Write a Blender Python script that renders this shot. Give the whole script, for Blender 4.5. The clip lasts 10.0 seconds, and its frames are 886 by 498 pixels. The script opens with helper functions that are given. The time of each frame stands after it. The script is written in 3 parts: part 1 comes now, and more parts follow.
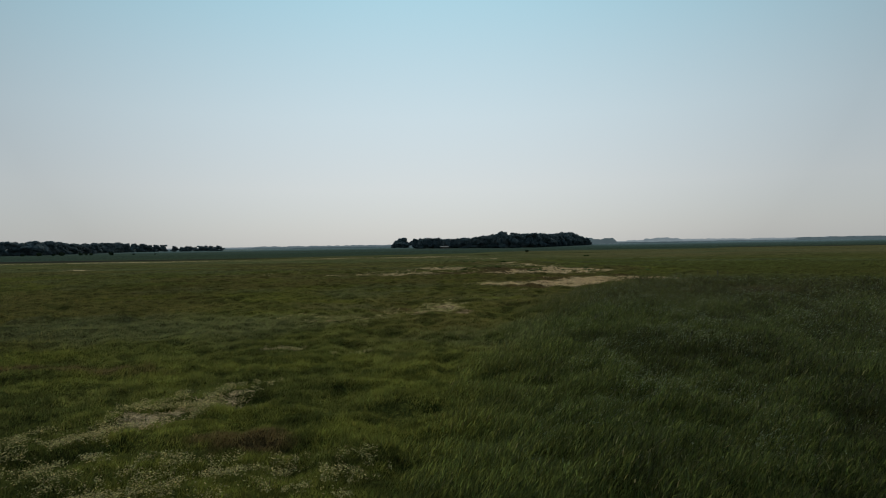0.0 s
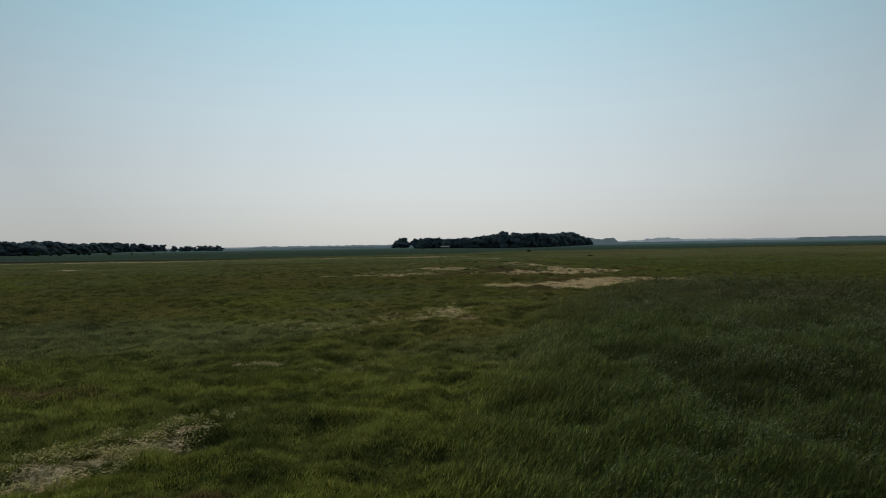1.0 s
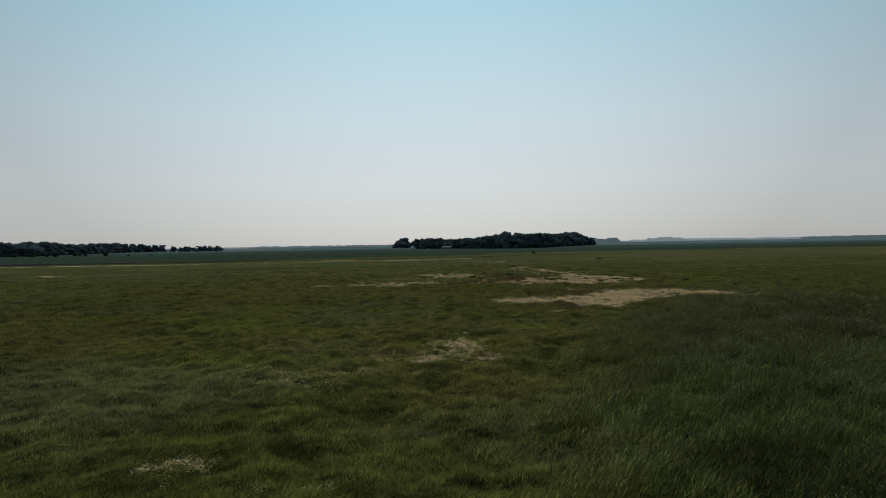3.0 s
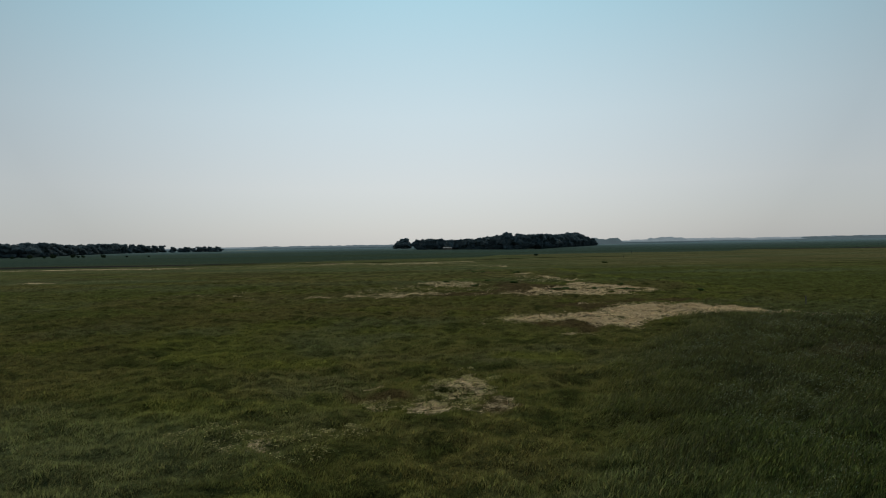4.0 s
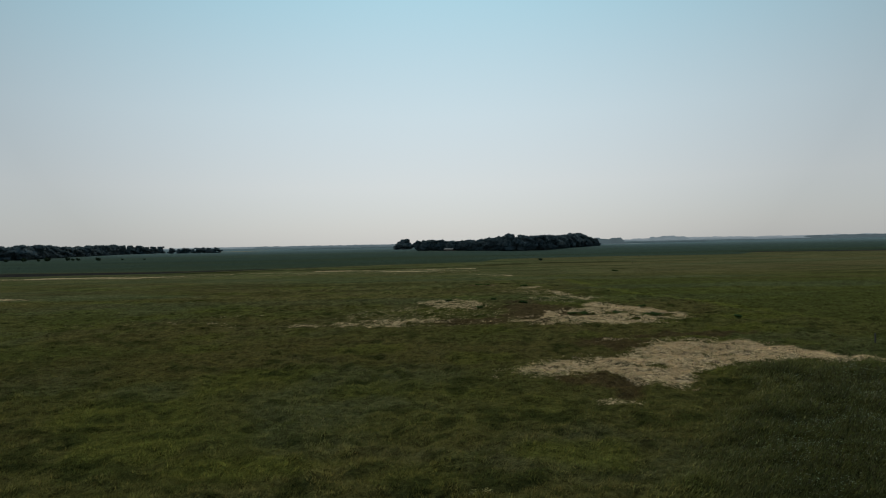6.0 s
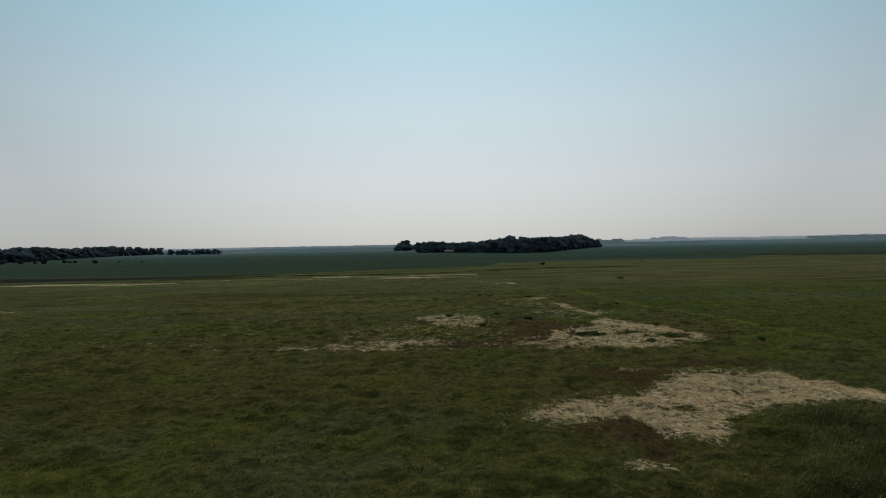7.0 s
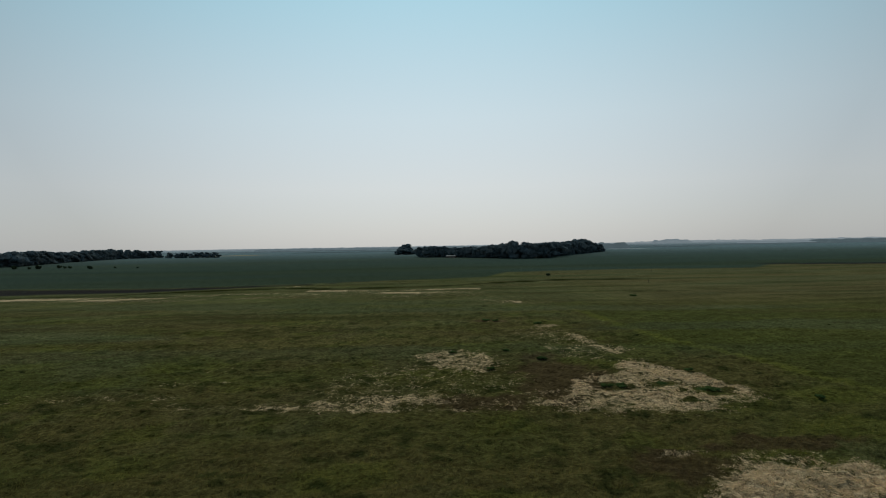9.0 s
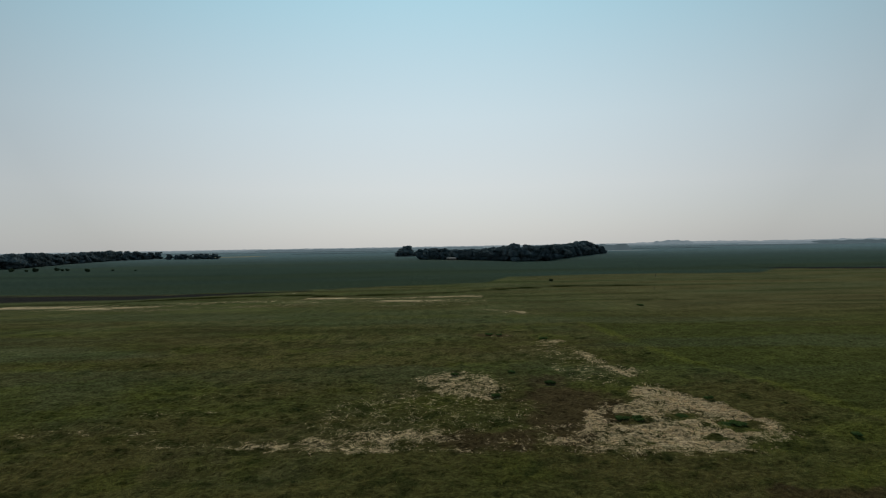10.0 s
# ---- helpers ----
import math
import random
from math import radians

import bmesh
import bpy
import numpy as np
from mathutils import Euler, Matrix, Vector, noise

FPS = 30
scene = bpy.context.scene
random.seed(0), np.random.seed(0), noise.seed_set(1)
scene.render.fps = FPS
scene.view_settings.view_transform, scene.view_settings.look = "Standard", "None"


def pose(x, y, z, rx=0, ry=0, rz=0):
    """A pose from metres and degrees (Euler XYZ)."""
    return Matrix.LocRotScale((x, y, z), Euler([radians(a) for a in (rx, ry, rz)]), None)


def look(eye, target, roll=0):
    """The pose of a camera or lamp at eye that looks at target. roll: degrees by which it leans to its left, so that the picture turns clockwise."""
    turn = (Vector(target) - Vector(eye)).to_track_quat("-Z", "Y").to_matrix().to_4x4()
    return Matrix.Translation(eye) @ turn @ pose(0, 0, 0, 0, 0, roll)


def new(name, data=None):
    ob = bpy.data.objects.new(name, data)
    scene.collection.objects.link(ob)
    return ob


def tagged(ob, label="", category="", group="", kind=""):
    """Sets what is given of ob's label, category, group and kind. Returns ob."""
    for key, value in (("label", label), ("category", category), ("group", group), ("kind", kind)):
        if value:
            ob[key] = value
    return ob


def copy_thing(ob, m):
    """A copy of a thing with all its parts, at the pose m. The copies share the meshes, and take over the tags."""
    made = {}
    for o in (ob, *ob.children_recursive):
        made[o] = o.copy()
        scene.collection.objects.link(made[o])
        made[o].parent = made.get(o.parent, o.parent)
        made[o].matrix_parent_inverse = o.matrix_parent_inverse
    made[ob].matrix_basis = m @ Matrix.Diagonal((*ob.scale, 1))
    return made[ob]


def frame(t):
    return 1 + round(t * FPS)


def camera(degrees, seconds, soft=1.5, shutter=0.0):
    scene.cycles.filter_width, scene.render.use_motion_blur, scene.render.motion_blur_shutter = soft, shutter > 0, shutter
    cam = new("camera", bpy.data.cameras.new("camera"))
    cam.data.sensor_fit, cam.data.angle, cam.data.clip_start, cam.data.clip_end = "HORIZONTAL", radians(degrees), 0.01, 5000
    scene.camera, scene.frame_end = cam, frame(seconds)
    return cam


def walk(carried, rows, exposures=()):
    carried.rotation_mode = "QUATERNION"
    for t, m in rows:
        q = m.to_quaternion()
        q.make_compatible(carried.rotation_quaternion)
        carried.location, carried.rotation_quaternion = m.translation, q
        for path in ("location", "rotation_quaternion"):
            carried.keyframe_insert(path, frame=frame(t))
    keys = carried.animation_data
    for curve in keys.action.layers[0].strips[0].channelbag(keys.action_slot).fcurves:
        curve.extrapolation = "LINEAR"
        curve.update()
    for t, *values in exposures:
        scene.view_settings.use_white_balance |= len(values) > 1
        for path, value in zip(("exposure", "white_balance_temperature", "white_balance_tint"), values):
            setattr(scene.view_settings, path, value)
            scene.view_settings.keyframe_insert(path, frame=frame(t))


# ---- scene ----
# the flight: a drone glides forward over a meadow and climbs; seconds, place, yaw, pitch, roll
cam = camera(71.6, 10.0, soft=1.05, shutter=0.1)
ROWS = [
    (0, 0.000, 0.000, 5.948, -0.000, -0.445, 0.949),
    (0.5, -0.086, 2.667, 5.854, 0.018, -0.443, 0.941),
    (1, -0.190, 5.357, 5.807, 0.039, -0.445, 0.940),
    (1.5, -0.327, 8.092, 5.852, 0.065, -0.453, 0.950),
    (2, -0.488, 10.858, 6.036, 0.096, -0.466, 0.970),
    (2.5, -0.634, 13.608, 6.402, 0.127, -0.479, 0.988),
    (3.25, -0.775, 17.653, 7.314, 0.170, -0.493, 1.000),
    (4, -0.865, 21.752, 8.415, 0.210, -0.515, 1.016),
    (4.5, -0.925, 24.605, 9.121, 0.237, -0.543, 1.042),
    (5, -0.977, 27.562, 9.837, 0.263, -0.575, 1.077),
    (5.5, -1.003, 30.610, 10.634, 0.286, -0.603, 1.113),
    (6.25, -0.984, 35.308, 12.065, 0.314, -0.619, 1.152),
    (7, -0.965, 40.031, 13.669, 0.345, -0.600, 1.154),
    (7.5, -0.993, 43.123, 14.761, 0.374, -0.569, 1.128),
    (8, -1.054, 46.159, 15.869, 0.408, -0.531, 1.090),
    (8.5, -1.136, 49.138, 17.005, 0.441, -0.495, 1.050),
    (9, -1.230, 52.066, 18.179, 0.471, -0.469, 1.020),
    (9.5, -1.331, 54.957, 19.380, 0.498, -0.451, 0.998),
    (10, -1.435, 57.830, 20.596, 0.523, -0.437, 0.979),
]
walk(cam, [(t, pose(x, y, z, 90 + pitch, roll, yaw)) for t, x, y, z, yaw, pitch, roll in ROWS])

# ---- world and sun: a hazy bright sky, a veiled sun ahead ----
SUN_ELEV, SUN_AZ = radians(42), radians(-1)
world = bpy.data.worlds.new("hazy_sky")
scene.world = world
world.use_nodes = True
wt = world.node_tree
wt.nodes.clear()
sky = wt.nodes.new("ShaderNodeTexSky")
sky.sky_type, sky.sun_disc = "NISHITA", False
sky.sun_elevation, sky.sun_rotation = SUN_ELEV, SUN_AZ
sky.air_density, sky.dust_density, sky.ozone_density, sky.altitude = 1.0, 1.2, 2.5, 100
bg = wt.nodes.new("ShaderNodeBackground")
bg.inputs["Strength"].default_value = 0.1
wout = wt.nodes.new("ShaderNodeOutputWorld")
# haze: the air greys the sky towards the horizon
aim = wt.nodes.new("ShaderNodeTexCoord")
split = wt.nodes.new("ShaderNodeSeparateXYZ")
wt.links.new(aim.outputs["Generated"], split.inputs[0])
haze = wt.nodes.new("ShaderNodeValToRGB")
wt.links.new(split.outputs["Z"], haze.inputs["Fac"])
HAZE = [(0.0, (5.0, 5.25, 5.35)), (0.09, (5.5, 5.85, 5.95)), (0.20, (4.8, 5.8, 6.15)), (0.38, (2.85, 5.0, 5.85)), (0.75, (1.8, 3.5, 4.7))]
for i, (at, c) in enumerate(HAZE):
    e = haze.color_ramp.elements[i] if i < 2 else haze.color_ramp.elements.new(at)
    e.position, e.color = at, (*c, 1)
veil = wt.nodes.new("ShaderNodeMix")
veil.data_type = "RGBA"
veil.inputs["Factor"].default_value = 0.88
wt.links.new(sky.outputs["Color"], veil.inputs["A"])
# the veil scatters sunlight forwards: brighter on the sun's side of the sky
toward = wt.nodes.new("ShaderNodeVectorMath")
toward.operation = "DOT_PRODUCT"
wt.links.new(aim.outputs["Generated"], toward.inputs[0])
toward.inputs[1].default_value = (math.sin(SUN_AZ) * math.cos(SUN_ELEV), math.cos(SUN_AZ) * math.cos(SUN_ELEV), math.sin(SUN_ELEV))
level = wt.nodes.new("ShaderNodeVectorMath")
level.operation = "DOT_PRODUCT"
wt.links.new(aim.outputs["Generated"], level.inputs[0])
level.inputs[1].default_value = (1.0 * math.sin(SUN_AZ), 1.0 * math.cos(SUN_AZ), 0)
near_sun = wt.nodes.new("ShaderNodeMath")
near_sun.operation = "MULTIPLY_ADD"
near_sun.inputs[1].default_value, near_sun.inputs[2].default_value = 1.32, -0.93
wt.links.new(toward.outputs["Value"], near_sun.inputs[0])
both = wt.nodes.new("ShaderNodeMath")
both.operation = "ADD"
wt.links.new(near_sun.outputs[0], both.inputs[0])
wt.links.new(level.outputs["Value"], both.inputs[1])
gain = wt.nodes.new("ShaderNodeMath")
gain.operation = "MAXIMUM"
gain.inputs[1].default_value = 0.82
wt.links.new(both.outputs[0], gain.inputs[0])
lit = wt.nodes.new("ShaderNodeVectorMath")
lit.operation = "SCALE"
wt.links.new(haze.outputs["Color"], lit.inputs[0])
wt.links.new(gain.outputs[0], lit.inputs["Scale"])
wt.links.new(lit.outputs["Vector"], veil.inputs["B"])
wt.links.new(veil.outputs["Result"], bg.inputs["Color"])
wt.links.new(bg.outputs["Background"], wout.inputs["Surface"])

sun = new("sun", bpy.data.lights.new("sun", "SUN"))
sun.data.energy, sun.data.angle, sun.data.color = 2.6, radians(3), (1.0, 0.90, 0.70)
sd = Vector((math.sin(SUN_AZ) * math.cos(SUN_ELEV), math.cos(SUN_AZ) * math.cos(SUN_ELEV), math.sin(SUN_ELEV)))
sun.matrix_world = look(sd * 200, (0, 0, 0))

# ---- noise on arrays ----
def lattice(ix, iy, seed):
    h = (ix.astype(np.int64) * 374761393 + iy.astype(np.int64) * 668265263 + seed * 982451653) & 0xFFFFFFFF
    h = ((h ^ (h >> 13)) * 1274126177) & 0xFFFFFFFF
    return ((h ^ (h >> 16)) & 0xFFFF) / 65535.0


def vnoise(x, y, seed):
    ix, iy = np.floor(x), np.floor(y)
    u, v = x - ix, y - iy
    u, v = u * u * u * (u * (6 * u - 15) + 10), v * v * v * (v * (6 * v - 15) + 10)
    a, b = lattice(ix, iy, seed), lattice(ix + 1, iy, seed)
    c, d = lattice(ix, iy + 1, seed), lattice(ix + 1, iy + 1, seed)
    return (a * (1 - u) + b * u) * (1 - v) + (c * (1 - u) + d * u) * v


def fbm(x, y, size, seed, octaves=3):
    """Fractal noise about 0.5, features of that many metres."""
    s, amp, tot = 0.0, 1.0, 0.0
    ca, sa = math.cos(seed * 1.7), math.sin(seed * 1.7)
    px, py = (x * ca - y * sa) / size, (x * sa + y * ca) / size
    for o in range(octaves):
        s = s + amp * vnoise(px * 2 ** o, py * 2 ** o, seed + 31 * o)
        tot += amp
        amp *= 0.5
    return s / tot


def cells(x, y, size, seed):
    """Distance to the nearest of scattered centres, in cells of that size, and that centre's random number."""
    u, v = x / size, y / size
    ix, iy = np.floor(u), np.floor(v)
    best, rand = np.full(len(x), 9.0), np.zeros(len(x))
    for dx in (-1, 0, 1):
        for dy in (-1, 0, 1):
            jx, jy = ix + dx, iy + dy
            d = np.hypot(jx + 0.1 + 0.8 * lattice(jx, jy, seed) - u, jy + 0.1 + 0.8 * lattice(jx, jy, seed + 5) - v)
            near = d < best
            best = np.where(near, d, best)
            rand = np.where(near, lattice(jx, jy, seed + 9), rand)
    return best, rand


def step(v, lo, hi):
    t = np.clip((v - lo) / (hi - lo), 0, 1)
    return t * t * (3 - 2 * t)


def blob(x, y, cx, cy, rx, ry, turn=0.0):
    """1 in the middle of an ellipse, 0 on its edge, below 0 outside."""
    a = radians(turn)
    u, v = (x - cx) * math.cos(a) + (y - cy) * math.sin(a), -(x - cx) * math.sin(a) + (y - cy) * math.cos(a)
    return 1 - np.sqrt((u / rx) ** 2 + (v / ry) ** 2)


def between(x, y, xs, lows, highs, reach):
    """Above 0 between two lines over xs, 1 where reach metres inside, below 0 outside."""
    d = np.minimum(y - np.interp(x, xs, lows), np.interp(x, xs, highs) - y)
    return np.minimum(d, 0.8 * np.minimum(x - xs[0], xs[-1] - x)) / reach


def union(x, y, shapes):
    f = np.full_like(x, -9.0)
    for cx, cy, rx, ry, turn in shapes:
        f = np.maximum(f, blob(x, y, cx, cy, rx, ry, turn))
    return f


# ---- land cover: where bare straw litter, rust-red weeds, tall reeds and fields lie ----
FAN = ((4.6, 7.4, 10.3, 12.8, 13.6, 16.7, 18.7, 20.2, 22.2, 24.2, 27.2, 31.5, 33.5, 35, 38, 40.5),
       (86.0, 86.0, 86.2, 87.3, 81.6, 81.2, 82.0, 83.7, 86.9, 89.4, 89.2, 89.0, 89.0, 89.0, 88.4, 87.8),
       (87.8, 91.0, 93.0, 93.5, 94.2, 95.5, 98.5, 100.4, 102.0, 103.2, 102.6, 103.2, 99.8, 95.4, 92.4, 89.6))
WEDGE = ((8.0, 10.3, 13.0, 15.0, 17.0, 21.6, 24.5, 28.2, 30.6, 33.0, 34.4, 35.6),
         (119.6, 117.4, 117.0, 116.8, 116.8, 116.8, 117.2, 118.0, 119.0, 120.4, 121.8, 122.8),
         (123.2, 124.3, 125.0, 133.2, 136.0, 137.4, 146.2, 145.8, 140.0, 135.0, 127.0, 124.0))
WORN = [(0.0, 57.6, 1.9, 3.4, -14), (0.6, 55.6, 1.5, 1.1, 0), (-1.2, 53.0, 2.3, 1.5, 14)]
THIN = [  # scattered pale litter among the green
    (25.6, 156.0, 5.5, 2.6, 112), (23.2, 168, 9, 2.0, 98), (20.4, 185.5, 3.4, 2.4, 0), (18.5, 104.0, 3.0, 0.7, 10),
    (-0.6, 151.0, 7.0, 6.2, 0), (0.8, 145.5, 5.6, 7.0, -5), (-9.6, 122.6, 10.5, 3.8, 4), (-19.8, 121.0, 5.0, 1.2, 6), (10.6, 76.6, 2.2, 1.5, 10), (-4.3, 53.4, 1.6, 0.6, 0), (1.6, 53.4, 1.0, 1.6, -20), (-5.6, 57.9, 1.0, 0.6, 0),
    (-9.8, 36.2, 0.9, 2.0, -30), (-103.4, 176.9, 9, 2.2, 0),
]
FAINT = [  # a few flecks
    (3.0, 120.0, 9.0, 2.4, 0), (-25.4, 121.8, 9, 1.2, 0), (-17.3, 128.0, 4, 1.2, 0), (-33, 122.8, 6, 1.6, 0), (-10, 132.5, 8, 1.8, 0), (-35, 133.4, 6, 1.2, 0), (-36, 143.5, 4, 1.0, 0), (-23.8, 143.8, 3, 1.0, 0), (20, 160, 5, 14, 0), (1.5, 143.6, 6, 5.5, 0), (-46.6, 126.2, 15, 2.0, 0), (-13, 19.8, 1.6, 1.0, 40), (-7.6, 48.5, 3.4, 0.9, 25), (14.7, 243.7, 4, 4, 0), (10.1, 194.1, 4, 2, 0),
    (-5.1, 133.5, 14, 10, 0), (16.2, 177.9, 6, 8, 0), (11.2, 123.3, 8, 4, 0),
]
RUST = [
    (10.4, 84.0, 2.6, 2.2, 0), (12.2, 81.2, 1.6, 3.8, 0), (17.2, 101.4, 3.6, 3.4, 35), (28.5, 107.0, 6.0, 1.6, 0), (10.6, 127.0, 3.6, 8.0, 0), (14.0, 141.0, 5.0, 3.0, 0), (1.5, 53.0, 1.0, 1.0, 0), (27.4, 105.6, 6, 1.6, 0), (-4.3, 55.5, 2.1, 1.4, 0), (14.2, 133.5, 6, 9, 0), (12.7, 148.6, 3, 4, 0),
    (-6.6, 18.7, 1.8, 0.8, 0), (-20, 29.8, 6, 1.3, 0), (30, 63, 6, 3, 0), (7.6, 196.1, 4, 3, 0), (3, 122.3, 6, 3, 0),
]
LIME = [(-23, 33.3, 4, 1.6, 0), (-1.5, 20, 2.6, 2.2, 0), (36.5, 110.2, 7, 4, 10), (42.6, 123.3, 6, 5, 0), (6, 67, 4, 2.5, 0), (-12, 66, 5, 2, 0)]
WET = [(4.4, 49.8, 1.1, 0.5, 0), (-27, 52.4, 3.4, 0.5, 0), (-5.2, 20.9, 1.6, 0.4, 20), (-4.4, 30.2, 1.0, 0.3, 0), (-8.4, 17.4, 1.4, 0.35, 0)]

GREEN = np.array((0.042, 0.048, 0.014))
OLIVE = np.array((0.053, 0.054, 0.018))
LEAF = np.array((0.056, 0.062, 0.014))
BROWN = np.array((0.060, 0.047, 0.020))
RED = np.array((0.043, 0.030, 0.017))
DARK = np.array((0.020, 0.025, 0.008))
GREY = np.array((0.050, 0.056, 0.027))
REED = np.array((0.042, 0.052, 0.015))
STRAW = np.array((0.50, 0.362, 0.222))
CROP = np.array((0.031, 0.045, 0.034))
SOIL = np.array((0.017, 0.015, 0.018))
HAY = np.array((0.13, 0.105, 0.055))


def mixc(c, d, f):
    return c * (1 - f[:, None]) + d * f[:, None]


def reed_field(x, y):
    """Above 0 inside the tall reed bed, in metres from its edge."""
    edge = np.interp(y, [8, 15.5, 24.5, 31, 49, 58, 65, 71, 77, 88, 95], [-3.5, -2.0, 0.2, 1.8, 5.5, 8.0, 10.5, 14, 19.5, 22.5, 60])
    top = 79 + 10 * step(x, 21, 24) - 7 * step(x, 35, 46)
    w = 2.2 * (fbm(x, y, 5, 11) - 0.5)
    return np.minimum(x - edge, top - y) + w


def cover(x, y):
    """Base colour, straw field, reed field and grass height at places x, y."""
    wx = x + 2.6 * (fbm(x, y, 4.5, 1) - 0.5) + 1.1 * (fbm(x, y, 1.3, 2) - 0.5)
    wy = y + 2.6 * (fbm(x, y, 4.5, 3) - 0.5) + 1.1 * (fbm(x, y, 1.3, 4) - 0.5)
    n1, n2, n3 = fbm(x, y * 0.7, 26, 5), fbm(x, y, 7, 6), fbm(x, y, 2.0, 7)
    far = step(y, 60, 110)
    c = mixc(np.tile(GREEN, (len(x), 1)), OLIVE, step(n1 + 0.22 * (n2 - 0.5) + 0.04 * far, 0.40, 0.62))
    c = mixc(c, GREY, 0.7 * step(fbm(x, y, 14, 8), 0.50, 0.64) * (1 - 0.4 * far))
    c = mixc(c, BROWN, (0.24 + 0.20 * far) * step(fbm(x * 0.7, y, 24, 9), 0.42, 0.62))
    c = mixc(c, LEAF, 0.55 * step(fbm(x, y, 9, 10), 0.58, 0.74))
    c = mixc(c, DARK, 0.75 * step(n3, 0.58, 0.74))
    c = mixc(c, DARK, 0.7 * step(fbm(x, y * 1.4, 0.8, 31), 0.60, 0.76))
    c = mixc(c, BROWN * 1.1, 0.85 * step(y + 10 * (n2 - 0.5), 195, 235) * step(x, 30, 75))
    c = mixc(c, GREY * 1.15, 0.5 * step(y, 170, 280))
    c = mixc(c, GREY, 0.7 * step(blob(wx, wy, -20, 46, 15, 9) + 0.6 * (n2 - 0.5), -0.2, 0.5))
    c = mixc(c, LEAF, 0.65 * step(union(wx, wy, LIME), -0.2, 0.5))
    path = np.interp(y, [100, 134, 153, 166, 191, 205, 300], [57, 47, 42.5, 38.5, 35, 34, 16])
    c = mixc(c, GREEN * 0.92, 0.75 * step(x - path, -1, 2) * step(260 - y, 0, 60) * step(y, 95, 110))
    c = mixc(c, LEAF * 1.2, 0.75 * step(1.9 - np.abs(x - path + 1.5 * (n3 - 0.5)), 0, 1.4) * step(y, 110, 130) * step(230 - y, 0, 30))
    c = mixc(c, RED, 0.75 * step(union(wx, wy, RUST) + 0.9 * (n3 - 0.5) + 0.7 * (fbm(x, y, 0.9, 32) - 0.5), -0.3, 0.35))
    c = mixc(c, DARK, 0.8 * step(union(wx, wy, WET), -0.2, 0.3))
    c = c * np.array((1.06, 1.0, 0.96))
    reed = reed_field(x, y)
    rc = mixc(np.tile(REED, (len(x), 1)), OLIVE, 0.35 * step(fbm(x, y, 9, 12), 0.48, 0.68))
    rc = mixc(rc, OLIVE * 0.70, 0.7 * step(y, 44, 62))
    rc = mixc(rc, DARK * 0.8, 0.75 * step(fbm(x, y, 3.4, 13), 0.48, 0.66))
    rc = mixc(rc, RED, 0.4 * step(blob(wx, wy, 30, 63, 8, 3.5), -0.2, 0.5))
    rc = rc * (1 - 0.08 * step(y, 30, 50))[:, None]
    c = mixc(c, rc, 0.9 * step(reed, -4.0, 7.0))
    # inner reed bed darkened in its colour, standing for shade among the stems
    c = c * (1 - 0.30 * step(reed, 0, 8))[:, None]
    # straw
    vx, vy = x + 0.45 * (wx - x), y + 0.45 * (wy - y)
    s = np.maximum(between(vx, vy, *FAN, 5.0), np.minimum(between(vx, vy, *WEDGE, 5.0), 0.30) - 0.10 * step(fbm(x, y, 6.0, 35), 0.45, 0.60))
    s = np.clip(s + 0.05, -1, 0.52) - 0.16 * step(fbm(x, y, 3.2, 24), 0.54, 0.74) - 0.08 * step(fbm(x, y, 1.5, 30), 0.52, 0.70)
    s = np.maximum(s, np.minimum(union(wx, wy, THIN), 0.30) - 0.15)
    s = np.maximum(s, np.minimum(blob(x + 0.4 * (wx - x), y + 0.4 * (wy - y), -9.6, 22.2, 4.3, 1.2, 65), 0.34) - 0.15)
    s = np.maximum(s, np.minimum(union(vx, vy, WORN), 0.36) - 0.20)
    s = np.maximum(s, np.minimum(union(wx, wy, FAINT), 0.12) - 0.23)
    streak = fbm(x * 0.10, y, 4.0, 15, 2) + 0.45 * (fbm(x * 0.4, y, 5, 16) - 0.5)
    wob = 3 * (fbm(x, y, 22, 14) - 0.5)
    for xs, ys, x0, x1, thick in (((-400, -167, -140, -118), (286, 275, 279, 282), -420, -122, 5.0),
                                  ((-160, -145, -125, -102, -88), (262, 266, 271, 279, 283), -150, -90, 5.0),
                                  ((-100, -83, -70, -60), (316, 319, 330, 334), -86, -62, 3.0),
                                  ((-60, -54, -30, -13, 12), (301, 302, 295, 298, 300), -58, 11, 5.0),
                                  ((-40, -20, 0, 20), (288, 284, 287, 284), -26, 6, 2.5), ((0, 14, 24), (256, 246, 240), 8, 20, 2.5)):
        d = np.abs(y - np.interp(x, xs, ys) + 0.5 * wob)
        band = 1.0 * (streak - 0.30) + 0.5 * (fbm(x * 0.5, y, 3.0, 36) - 0.5) - 0.22 * step(d, 1.0, thick) - 2 * step(d, thick, thick + 3) - 3 * step(np.maximum(x0 - x, x - x1), 0, 5)
        s = np.maximum(s, band)
    band = 0.9 * (streak - 0.68) - 2 * step(np.abs(y - 282 - 0.05 * x), 16, 24) - 3 * step(x, 10, 30)
    s = np.maximum(s, band)
    s = s - 1.2 * step(reed, -0.3, 0.5)
